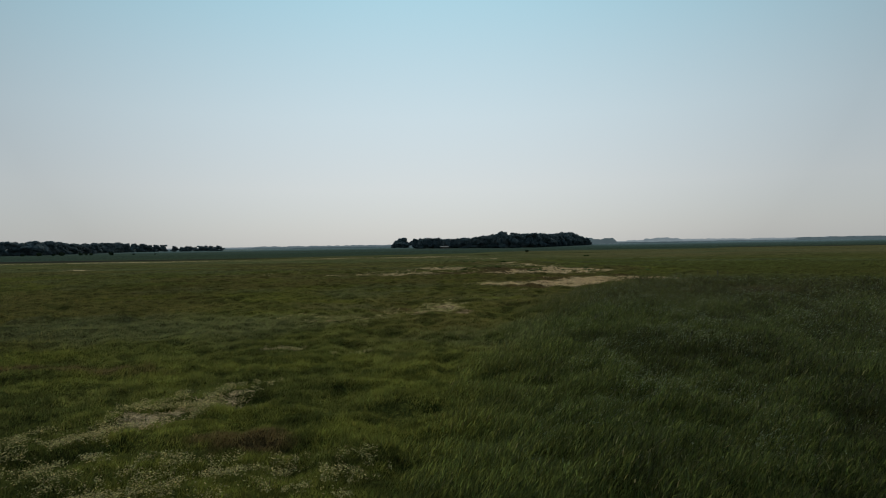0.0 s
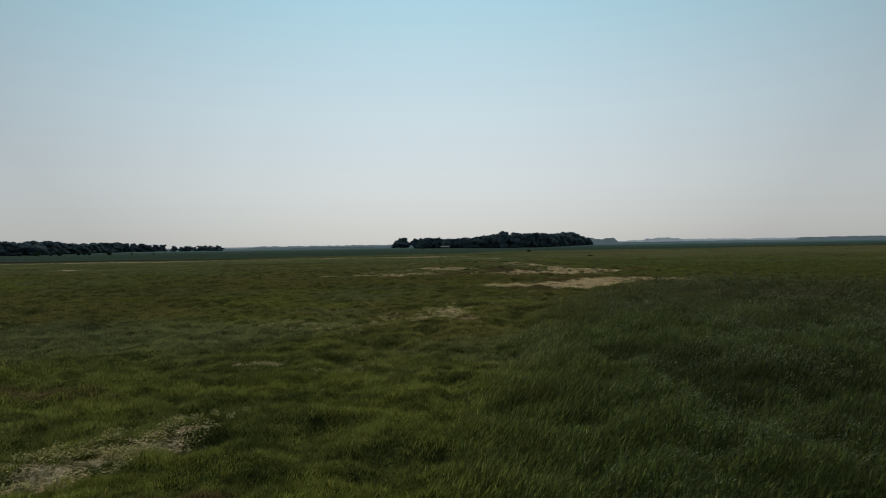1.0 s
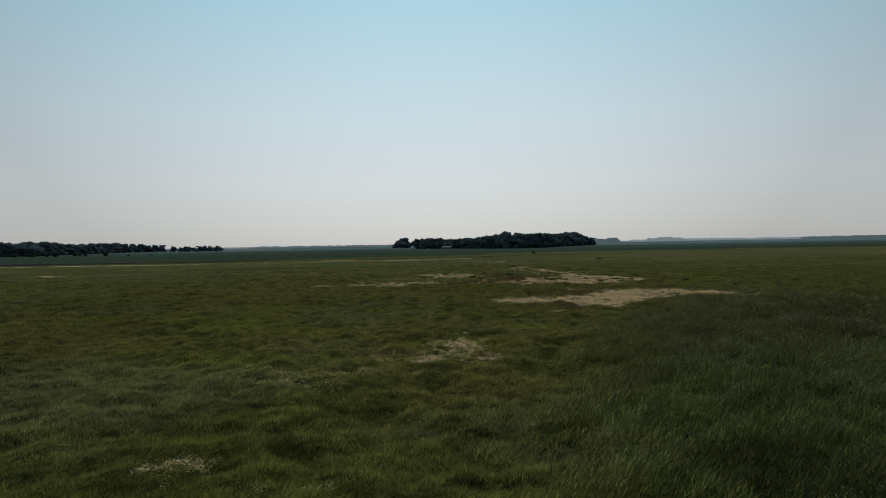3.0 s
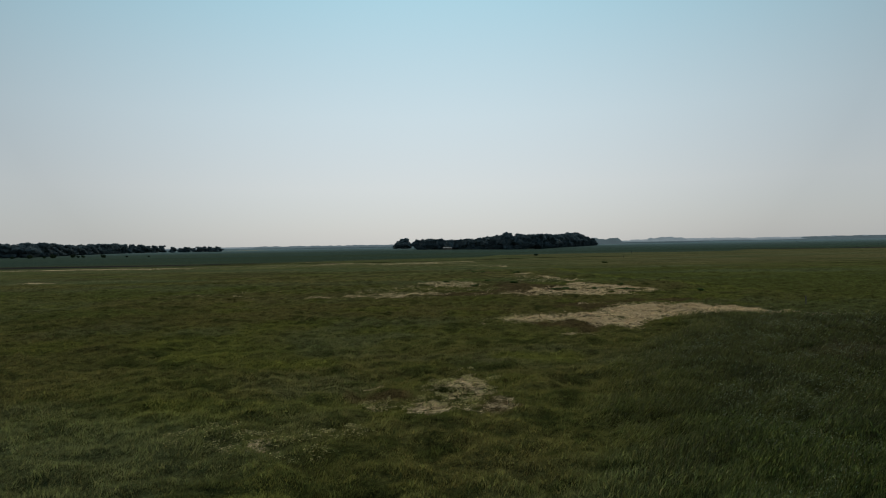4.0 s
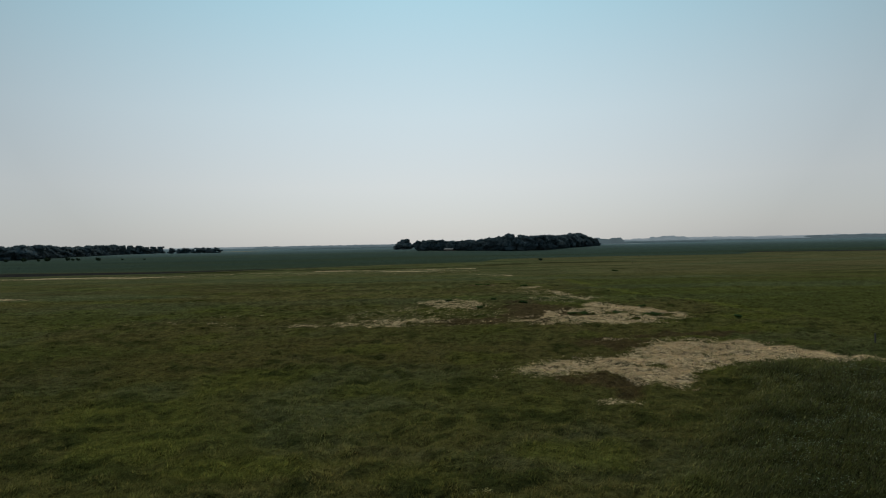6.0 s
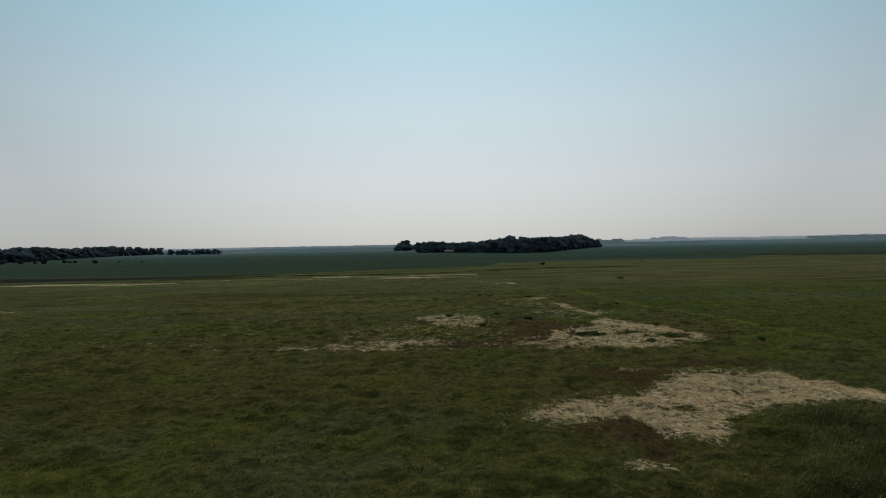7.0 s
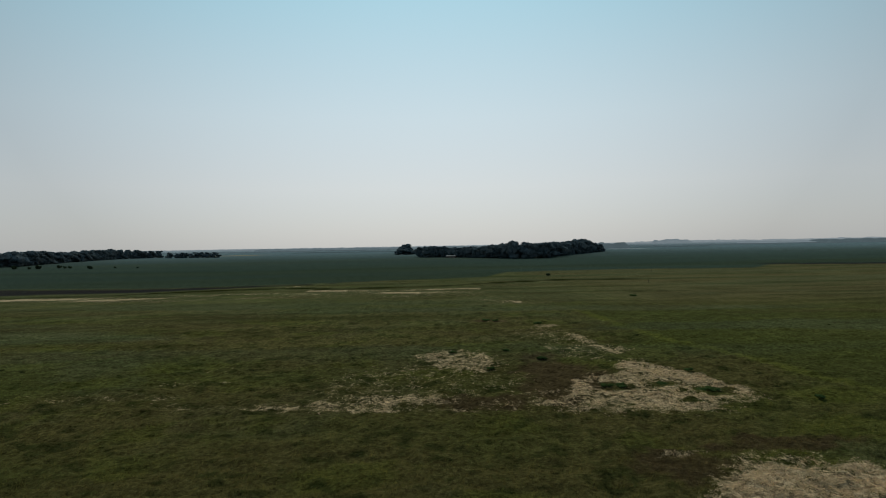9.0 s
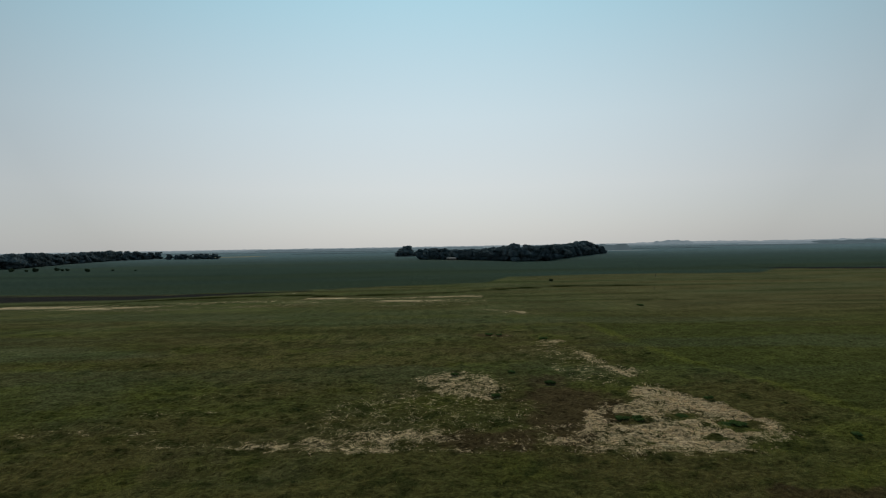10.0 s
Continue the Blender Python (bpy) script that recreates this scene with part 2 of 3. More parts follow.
    for cx, cy, rx, ry in ((19.2, 129.0, 2.8, 2.2), (29.7, 126.2, 2.6, 2.0), (25.5, 129.9, 1.8, 1.8), (32.0, 137, 1.2, 1.2), (26.1, 121.0, 1.4, 1.0), (17.5, 89.4, 1.6, 1.5), (30.9, 101.8, 1.8, 1.3), (20.6, 84.6, 1.6, 1.8)):
        s = s - 0.55 * step(blob(wx, wy, cx, cy, rx, ry) + 0.8 * (n3 - 0.5), -0.4, 0.7)
    # ditch, ploughed strip and crop fields
    crop_edge = np.interp(x, [-600, -212, -127, -80, 18, 35, 107, 189, 226, 300, 800], [350, 343, 333, 346, 384, 435, 446, 434, 489, 463, 470])
    crop_edge = crop_edge + 5 * (fbm(x, y, 40, 17) - 0.5)
    cf = step(y - crop_edge, -3, 3)
    cropc = mixc(np.tile(CROP, (len(x), 1)), GREEN * 0.8, 0.28 * step(fbm(x * 0.4, y, 120, 18), 0.40, 0.70))
    cropc = cropc * (0.84 + 0.32 * fbm(x * 0.12, y, 34, 19)[:, None])
    # fields paled and blued with distance: air haze put into the base colour
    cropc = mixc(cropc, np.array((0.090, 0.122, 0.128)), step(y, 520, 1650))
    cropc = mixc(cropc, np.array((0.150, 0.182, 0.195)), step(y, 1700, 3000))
    cropc = mixc(cropc, HAY * 1.7, 0.8 * step(70 - np.abs(y - 1430 - 0.5 * (x + 480)), 0, 30) * step(60 - np.abs(x + 475), 0, 20))
    cropc = mixc(cropc, np.array((0.24, 0.26, 0.26)), step(45 - np.abs(y - 1450), 0, 25) * step(55 - np.abs(x - 405), 0, 20))
    band2 = fbm(x * 0.22, y, 12, 26)
    out = step(y, 128, 180)
    c = mixc(c, BROWN * 0.95, 0.42 * out * step(band2, 0.52, 0.66))
    c = mixc(c, GREY * 0.95, 0.5 * out * step(fbm(x * 0.2, y, 16, 27), 0.50, 0.66))
    c = c * (1 + out * 0.6 * (fbm(x * 0.3, y, 5, 28) - 0.5))[:, None]
    c = mixc(c, DARK, 0.5 * step(y, 150, 220) * step(fbm(x * 0.06, y, 7, 29), 0.66, 0.74))
    c = c * 1.25
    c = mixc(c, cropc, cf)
    wide = np.interp(x, [-300, -200, -120, -60, -30], [26, 20, 11, 3, 0])
    soil = step(wide - np.abs(y - (crop_edge - 2 - wide) + 6 * (fbm(x, y, 35, 20) - 0.5)), 0, 4)
    soil = np.maximum(soil, step(15 - np.abs(y - np.interp(x, [222, 292, 450], [499, 472, 455])) - 10 * (fbm(x * 0.3, y, 16, 34) - 0.5), 0, 6) * step(x, 214, 236))
    c = mixc(c, SOIL, 0.9 * soil)
    ditch = step(5.5 - np.abs(y - np.interp(x, [-172, -133, -117, -96, -73, -47, -24, 0, 13, 54, 80, 95], [290, 295, 306, 313, 319, 310, 312, 320, 331, 347, 345, 346]) - 4 * (fbm(x, y, 14, 21) - 0.5)), 0, 2) * step(x, -190, -150) * step(98 - x, 0, 15)
    ditch = np.maximum(ditch, 0.8 * step(1.6 - np.abs(y - 271.5 - 3 * (fbm(x, y, 9, 33) - 0.5)), 0, 1) * step(x, 60, 66) * step(88 - x, 0, 6))
    c = mixc(c, DARK * 0.5, 0.95 * ditch * (0.55 + 0.45 * step(fbm(x, y, 12, 25), 0.35, 0.6)))
    s = s - 0.5 * ditch
    s = np.where(cf > 0.5, -1, s)
    tall = 0.12 + 0.36 * step(fbm(x, y, 1.3, 22), 0.36, 0.68) + 0.16 * (n2 - 0.5)
    tall = tall * (1 - 0.45 * step(s, -0.05, 0.2))
    clump = np.clip(1 - (cells(wx, wy, 1.7, 63)[0] / 0.8) ** 2, 0, 1)
    tall = tall + (0.30 + 0.35 * clump + 0.35 * step(fbm(x, y, 2.0, 23), 0.30, 0.72)) * step(reed, -2.5, 9.0 - 6.0 * step(y, 66, 80)) * (1 - 0.4 * step(y, 40, 68))
    return c, s, reed, tall


def relief(x, y):
    """Height of the soil: hummocks and a slight swell."""
    near = 1 - step(np.hypot(x, y), 150, 400)
    z = near * (0.44 * (fbm(x, y, 1.9, 41, 2) - 0.5) + 0.44 * (fbm(x, y * 1.2, 1.25, 43, 1) - 0.5) + 0.30 * (fbm(x, y, 14, 42, 2) - 0.5))
    return z + 0.35 * step(reed_field(x, y), -3.0, 9.0) * near


# ---- materials ----
def material(name):
    m = bpy.data.materials.new(name)
    m.use_nodes = True
    nt = m.node_tree
    nt.nodes.clear()
    out = nt.nodes.new("ShaderNodeOutputMaterial")
    return m, nt, out


def node(nt, kind, **inputs):
    n = nt.nodes.new(kind)
    for k, v in inputs.items():
        n.inputs[k.replace("_", " ")].default_value = v
    return n


def value_noise(nt, size, detail=3.0):
    pos = nt.nodes.new("ShaderNodeNewGeometry")
    n = node(nt, "ShaderNodeTexNoise", Scale=1.0 / size, Detail=detail, Roughness=0.68)
    nt.links.new(pos.outputs["Position"], n.inputs["Vector"])
    return n


def ramp(nt, source, lo, hi, a=0.0, b=1.0):
    m = node(nt, "ShaderNodeMapRange", From_Min=lo, From_Max=hi, To_Min=a, To_Max=b)
    nt.links.new(source, m.inputs["Value"])
    return m.outputs["Result"]


def tint(nt, colour, factor):
    """colour times a grey factor."""
    m = nt.nodes.new("ShaderNodeVectorMath")
    m.operation = "SCALE"
    nt.links.new(colour, m.inputs[0])
    nt.links.new(factor, m.inputs["Scale"])
    return m.outputs["Vector"]


def mix_colour(nt, factor, a, b):
    m = nt.nodes.new("ShaderNodeMix")
    m.data_type = "RGBA"
    nt.links.new(factor, m.inputs["Factor"])
    for sock, v in ((m.inputs["A"], a), (m.inputs["B"], b)):
        if isinstance(v, tuple):
            sock.default_value = (*v, 1)
        else:
            nt.links.new(v, sock)
    return m.outputs["Result"]


def math_node(nt, op, a, b):
    m = nt.nodes.new("ShaderNodeMath")
    m.operation = op
    for sock, v in zip(m.inputs, (a, b)):
        if isinstance(v, (int, float)):
            sock.default_value = v
        else:
            nt.links.new(v, sock)
    return m.outputs[0]


def ground_material():
    m, nt, out = material("meadow_soil")
    col = nt.nodes.new("ShaderNodeAttribute")
    col.attribute_name = "cover"
    straw = nt.nodes.new("ShaderNodeAttribute")
    straw.attribute_name = "straw"
    fine, mid, clump = value_noise(nt, 0.09), value_noise(nt, 0.5, 5.0), value_noise(nt, 2.4)
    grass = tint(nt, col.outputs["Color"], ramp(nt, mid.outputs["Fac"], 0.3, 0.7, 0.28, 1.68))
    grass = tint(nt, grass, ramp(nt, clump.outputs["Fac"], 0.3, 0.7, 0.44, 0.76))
    edge = straw.outputs["Fac"]
    for n, k in ((mid, 1.5), (fine, 1.3), (clump, 1.5)):
        edge = math_node(nt, "ADD", edge, math_node(nt, "MULTIPLY", math_node(nt, "SUBTRACT", n.outputs["Fac"], 0.5), k))
    is_straw = ramp(nt, edge, 0.10, 0.34)
    pale = mix_colour(nt, ramp(nt, fine.outputs["Fac"], 0.35, 0.65), (0.21, 0.148, 0.084), (0.44, 0.320, 0.192))
    rough, old = value_noise(nt, 0.55, 5.0), value_noise(nt, 3.0)
    pale = tint(nt, pale, ramp(nt, rough.outputs["Fac"], 0.40, 0.55, 0.18, 1.08))
    pale = mix_colour(nt, ramp(nt, old.outputs["Fac"], 0.42, 0.66, 0.0, 0.75), pale, (0.095, 0.074, 0.042))
    colour = mix_colour(nt, is_straw, grass, pale)
    bump = node(nt, "ShaderNodeBump", Strength=1.0, Distance=0.28)
    nt.links.new(mid.outputs["Fac"], bump.inputs["Height"])
    b = node(nt, "ShaderNodeBsdfPrincipled", Roughness=0.95)
    b.inputs["Specular IOR Level"].default_value = 0.0
    b.inputs["Sheen Weight"].default_value = 0.48
    b.inputs["Sheen Roughness"].default_value = 0.45
    nt.links.new(tint(nt, colour, ramp(nt, fine.outputs["Fac"], 0, 1, 5.0, 9.0)), b.inputs["Sheen Tint"])
    nt.links.new(colour, b.inputs["Base Color"])
    nt.links.new(bump.outputs["Normal"], b.inputs["Normal"])
    nt.links.new(b.outputs["BSDF"], out.inputs["Surface"])
    return m


def blade_material(name, gloss=0.25, through_light=0.3):
    m, nt, out = material(name)
    col = nt.nodes.new("ShaderNodeAttribute")
    col.attribute_name = "cover"
    n = value_noise(nt, 0.7)
    c = tint(nt, col.outputs["Color"], ramp(nt, n.outputs["Fac"], 0.3, 0.7, 0.8, 1.2))
    b = node(nt, "ShaderNodeBsdfPrincipled", Roughness=0.5)
    b.inputs["Specular IOR Level"].default_value = gloss
    nt.links.new(c, b.inputs["Base Color"])
    tr = nt.nodes.new("ShaderNodeBsdfTranslucent")
    warm = nt.nodes.new("ShaderNodeVectorMath")
    warm.operation = "MULTIPLY"
    warm.inputs[1].default_value = (1.50, 1.55, 1.42)
    nt.links.new(c, warm.inputs[0])
    nt.links.new(warm.outputs["Vector"], tr.inputs["Color"])
    mx = node(nt, "ShaderNodeMixShader", Fac=through_light)
    nt.links.new(b.outputs["BSDF"], mx.inputs[1])
    nt.links.new(tr.outputs["BSDF"], mx.inputs[2])
    nt.links.new(mx.outputs["Shader"], out.inputs["Surface"])
    return m


def plain_material(name, colour, rough=0.85, size=0.6, spread=0.35, leaf=0.0):
    m, nt, out = material(name)
    n1, n2 = value_noise(nt, size), value_noise(nt, size * 9)
    info = nt.nodes.new("ShaderNodeObjectInfo")
    rgb = nt.nodes.new("ShaderNodeRGB")
    rgb.outputs[0].default_value = (*colour, 1)
    c = tint(nt, rgb.outputs[0], ramp(nt, n1.outputs["Fac"], 0.3, 0.7, 1 - spread, 1 + spread))
    c = tint(nt, c, ramp(nt, n2.outputs["Fac"], 0.3, 0.7, 0.85, 1.15))
    c = tint(nt, c, ramp(nt, info.outputs["Random"], 0, 1, 0.8, 1.2))
    b = node(nt, "ShaderNodeBsdfPrincipled", Roughness=rough)
    b.inputs["Specular IOR Level"].default_value = 0.0 if leaf else 0.2
    nt.links.new(c, b.inputs["Base Color"])
    if leaf:
        tr = nt.nodes.new("ShaderNodeBsdfTranslucent")
        nt.links.new(c, tr.inputs["Color"])
        mx = node(nt, "ShaderNodeMixShader", Fac=leaf)
        nt.links.new(b.outputs["BSDF"], mx.inputs[1])
        nt.links.new(tr.outputs["BSDF"], mx.inputs[2])
        nt.links.new(mx.outputs["Shader"], out.inputs["Surface"])
    else:
        nt.links.new(b.outputs["BSDF"], out.inputs["Surface"])
    return m


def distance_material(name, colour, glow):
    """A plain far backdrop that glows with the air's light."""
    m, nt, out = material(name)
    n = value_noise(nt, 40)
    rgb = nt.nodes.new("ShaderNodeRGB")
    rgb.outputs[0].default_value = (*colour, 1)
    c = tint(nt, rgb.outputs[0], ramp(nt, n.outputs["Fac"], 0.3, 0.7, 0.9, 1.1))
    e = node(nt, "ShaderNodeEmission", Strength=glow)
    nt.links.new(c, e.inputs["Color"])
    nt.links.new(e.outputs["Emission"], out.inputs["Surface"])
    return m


MAT_GROUND = ground_material()
MAT_GRASS = blade_material("grass_blades", 0.02, 0.70)
MAT_REED = blade_material("reed_blades", 0.05, 0.55)
MAT_LITTER = blade_material("straw_litter", 0.02, 0.4)
# tree leaves paled and blued in base colour to stand for distant haze
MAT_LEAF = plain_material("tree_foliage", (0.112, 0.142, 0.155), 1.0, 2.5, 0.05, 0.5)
MAT_BUSH = plain_material("shrub_foliage", (0.028, 0.040, 0.020), 0.95, 0.3, 0.4, 0.2)
MAT_HERB = plain_material("weed_foliage", (0.050, 0.078, 0.024), 0.95, 0.3, 0.4, 0.3)
MAT_BARK = plain_material("grey_bark", (0.10, 0.085, 0.07), 0.9, 0.3, 0.3)
MAT_POST = plain_material("weathered_post_wood", (0.05, 0.045, 0.04), 0.9, 0.15, 0.3)


# ---- mesh helpers ----
def array_mesh(name, verts, tris, mats, colours=None, extra=None):
    """An object from arrays of corners and triangles (or quads)."""
    me = bpy.data.meshes.new(name)
    k = tris.shape[1]
    me.vertices.add(len(verts))
    me.vertices.foreach_set("co", np.ascontiguousarray(verts, dtype=np.float32).ravel())
    me.loops.add(tris.size)
    me.loops.foreach_set("vertex_index", np.ascontiguousarray(tris, dtype=np.int32).ravel())
    me.polygons.add(len(tris))
    me.polygons.foreach_set("loop_start", np.arange(0, tris.size, k, dtype=np.int32))
    if colours is not None:
        a = me.attributes.new("cover", "FLOAT_COLOR", "POINT")
        rgba = np.ones((len(verts), 4), dtype=np.float32)
        rgba[:, :3] = colours
        a.data.foreach_set("color", rgba.ravel())
    if extra is not None:
        a = me.attributes.new("straw", "FLOAT", "POINT")
        a.data.foreach_set("value", extra.astype(np.float32))
    me.materials.append(mats)
    me.update(calc_edges=True)
    me.validate()
    return new(name, me)


def part(name, bm, mat, parent=None, label="", smooth=False):
    me = bpy.data.meshes.new(name)
    bm.to_mesh(me)
    bm.free()
    me.materials.append(mat)
    if smooth:
        me.polygons.foreach_set("use_smooth", [True] * len(me.polygons))
    ob = new(name, me)
    ob.parent = parent
    return tagged(ob, label)


# ---- the ground: one sheet to the horizon ----
def graded(lo, hi, fine_lo, fine_hi, pitch, growth):
    """Grid lines, even between fine_lo and fine_hi and wider and wider outside."""
    mid = list(np.arange(fine_lo, fine_hi + pitch / 2, pitch))
    up, s = [], pitch
    v = mid[-1]
    while v < hi:
        s *= growth
        v += s
        up.append(v)
    down, s = [], pitch
    v = mid[0]
    while v > lo:
        s *= growth
        v -= s
        down.append(v)
    return np.array(down[::-1] + mid + up)


gx = graded(-4500, 4500, -46, 56, 0.50, 1.042)
gy = graded(-1500, 4950, 11, 150, 0.45, 1.030)
X, Y = np.meshgrid(gx, gy)
fx, fy = X.ravel(), Y.ravel()
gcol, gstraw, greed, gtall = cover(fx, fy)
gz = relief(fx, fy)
# the whole ground's base colour, scaled down evenly
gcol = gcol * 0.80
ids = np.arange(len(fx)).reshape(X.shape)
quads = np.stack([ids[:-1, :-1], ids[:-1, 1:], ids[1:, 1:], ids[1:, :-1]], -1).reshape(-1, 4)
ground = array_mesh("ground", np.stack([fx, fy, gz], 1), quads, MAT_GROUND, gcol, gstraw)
ground.data.polygons.foreach_set("use_smooth", np.ones(len(quads), dtype=bool))
tagged(ground, "flat green and olive meadow with pale straw patches", "ground", kind="structure")

# ---- grass, reeds and litter: blades, thickest along the flight ----
rng = np.random.default_rng(7)


def scatter(total, y0, y1, reach=1.0):
    """Places on the meadow, thinning with the distance from which they can be seen."""
    ys = np.arange(y0, y1, 1.5)
    xs = np.arange(-150, 150, 0.5) + 0.25
    near = np.interp(ys, [0, 14, 30, 56, 77, 105, 300], [14, 14.5, 16, 27, 37, 51, 246])
    D = np.maximum(near[:, None], np.abs(xs)[None, :] / 0.72)
    wgt = 1.0 / D ** 2
    wgt[np.abs(xs)[None, :] > 0.74 * ys[:, None] + 3] = 0
    cdf = np.cumsum(wgt.ravel())
    i = np.searchsorted(cdf, rng.random(total) * cdf[-1])
    i = np.minimum(i, wgt.size - 1)
    iy, ix = i // len(xs), i % len(xs)
    x = xs[ix] + (rng.random(total) - 0.5) * 0.5
    y = ys[iy] + rng.random(total) * 1.5
    return x, y, D[iy, ix] * reach


def blades(name, x, y, z, high, wide, colour, lean, heading, mat, bent=True):
    """One mesh of tapered blades; bent ones curve over towards their heading."""
    n = len(x)
    az = rng.random(n) * math.pi
    s = np.stack([np.cos(az), np.sin(az), np.zeros(n)], 1) * (wide / 2)[:, None]
    head = np.stack([np.cos(heading), np.sin(heading), np.zeros(n)], 1) * (high * lean)[:, None]
    up = np.zeros((n, 3))
    up[:, 2] = high * np.sqrt(np.clip(1 - lean ** 2, 0.05, 1))
    base = np.stack([x, y, z], 1)
    tip = base + head + up
    if bent:
        mid = base + up * 0.6 + head * 0.35
        v = np.stack([base - s, base + s, mid - 0.8 * s, mid + 0.8 * s, tip], 1).reshape(-1, 3)
        k = np.arange(n)[:, None, None] * 5
        t = (np.array([[0, 1, 3], [0, 3, 2], [2, 3, 4]])[None] + k).reshape(-1, 3)
        c = np.repeat(colour, 5, 0)
    else:
        v = np.stack([base - s, base + s, tip], 1).reshape(-1, 3)
        t = np.arange(3 * n).reshape(-1, 3)
        c = np.repeat(colour, 3, 0)
    return array_mesh(name, v, t, mat, c)


def shade_of(c, spread=0.28, pale=0.0):
    """Blade to blade variation of colour."""
    k = 1 + spread * rng.standard_normal((len(c), 1))
    h = 1 + 0.05 * rng.standard_normal((len(c), 3))
    dry = (rng.random((len(c), 1)) < pale) * rng.random((len(c), 1))
    c = c + dry * (np.array((0.13, 0.12, 0.06)) - c)
    return np.clip(c * np.clip(k, 0.4, 1.6) * h, 0.004, 0.9)


px, py, pd = scatter(1350000, 11, 170)
pc, ps, pr, pt = cover(px, py)
pz = relief(px, py)
gap, who = cells(px + 0.5 * (fbm(px, py, 0.7, 59) - 0.5), py, 0.85, 51)
gap2, who2 = cells(px, py, 0.38, 61)
dome = np.clip(1 - (gap / 0.72) ** 2, 0, 1)
tuft = 0.65 * dome * (0.35 + 0.65 * who) + 0.35 * np.clip(1 - (gap2 / 0.7) ** 2, 0, 1) * (0.4 + 0.6 * who2)
pc = pc * np.where(pr < 0.1, 1 + 0.85 * (0.50 * (who - 0.5) + 0.34 * (who2 - 0.5)), 1.0)[:, None]
bare = step(ps + 1.0 * (fbm(px, py, 0.6, 52, 2) - 0.5), -0.06, 0.22)
keep = (rng.random(len(px)) > 0.97 * bare) & (rng.random(len(px)) > step(py + 12 * (fbm(px, py, 9, 62) - 0.5), 78, 165)) & ((rng.random(len(px)) < 0.50 + 0.6 * step(tuft, 0.10, 0.42)) | (pr > 0))
px, py, pd, pc, ps, pr, pt, pz, tuft = (a[keep] for a in (px, py, pd, pc, ps, pr, pt, pz, tuft))
meadow = pr < 0.1 + 5.0 * rng.random(len(px)) ** 2
close = pd < 22
for mask, bent, nm, lb in ((meadow & close, True, "meadow_grass", "short tufted green and olive meadow grass"),
                           (meadow & ~close, False, "meadow_grass", "short tufted meadow grass farther out")):
    n = int(mask.sum())
    hgt = (0.08 + 0.36 * tuft[mask] * (0.45 + 1.2 * np.clip(pt[mask], 0.1, 0.6))) * (0.65 + 0.7 * rng.random(n))
    wid = (0.00090 if bent else 0.00115) * pd[mask] * (0.7 + 0.8 * rng.random(n))
    # blade colour lifted near the flight to offset self-shading, lowered farther out
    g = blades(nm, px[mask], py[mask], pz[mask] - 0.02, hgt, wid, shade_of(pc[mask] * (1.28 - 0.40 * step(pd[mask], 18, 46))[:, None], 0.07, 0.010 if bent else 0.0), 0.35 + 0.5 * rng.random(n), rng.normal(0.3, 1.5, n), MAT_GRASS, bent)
    tagged(g, lb, "grass", kind="stuff")
for mask, bent, lb in ((~meadow & close, True, "tall dark green reeds leaning in the wind"),
                       (~meadow & ~close, False, "tall dark green reeds farther out")):
    n = int(mask.sum())
    hgt = np.minimum(0.16 + 0.24 * rng.random(n), 0.8 * pt[mask])
    lift = (pt[mask] - 0.6 * hgt) * rng.random(n) ** 0.6
    wid = 0.0011 * pd[mask] * (0.7 + 0.8 * rng.random(n))
    g = blades("reed_bed", px[mask], py[mask], pz[mask] - 0.02 + lift, hgt, wid, shade_of(pc[mask] * 1.45, 0.5 if bent else 0.4, 0.05), 0.45 + 0.48 * rng.random(n), rng.normal(0.3, 0.8, n), MAT_REED, bent)
    tagged(g, lb, "reeds", kind="stuff")

# dark rush tussocks here and there
tn = 230
ux, uy, ud = scatter(tn, 14, 200)
ok = (reed_field(ux, uy) < 0.5) & (cover(ux, uy)[1] < -0.1)
ux, uy, ud = ux[ok], uy[ok], ud[ok]
per = 70
rad = 0.18 + 0.5 * rng.random(len(ux)) ** 2
qx = (ux[:, None] + rad[:, None] * 1.5 * rng.standard_normal((len(ux), per))).ravel()
qy = (uy[:, None] + rad[:, None] * 0.8 * rng.standard_normal((len(ux), per))).ravel()
qd = np.repeat(ud, per)
n = len(qx)
tagged(blades("rush_tussocks", qx, qy, relief(qx, qy) - 0.02, np.repeat(0.10 + 0.18 * rng.random(len(ux)), per) * (0.6 + 0.6 * rng.random(n)), 0.0012 * qd, shade_of(np.tile(DARK * 1.1, (n, 1)), 0.4),
              0.68 + 0.28 * rng.random(n), rng.random(n) * 6.28, MAT_GRASS, True), "dark green rush tussocks dotted over the meadow", "grass", kind="stuff")

# pale stalks lying on the bare patches
lx, ly, ld = scatter(300000, 12, 215)
bx, by = [lx], [ly]
for x0, x1, y0, y1, count in ((4, 41, 80, 105, 110000), (7, 36, 115, 148, 80000), (-24, 8, 116, 158, 50000), (-6, 3, 50, 62, 16000), (16, 30, 146, 190, 20000)):
    bx.append(x0 + (x1 - x0) * rng.random(count))
    by.append(y0 + (y1 - y0) * rng.random(count))
ld = np.concatenate([ld] + [np.maximum(27, np.interp(b, [56, 77, 105, 150], [27, 37, 51, 95])) for b in by[1:]])
lx, ly = np.concatenate(bx), np.concatenate(by)
ls = cover(lx, ly)[1] - 0.06 + 1.7 * (fbm(lx, ly * 1.6, 0.8, 53, 3) - 0.5)
keep = rng.random(len(lx)) < 0.9 * step(ls, 0.04, 0.62)
lx, ly, ld = lx[keep], ly[keep], ld[keep]
n = len(lx)
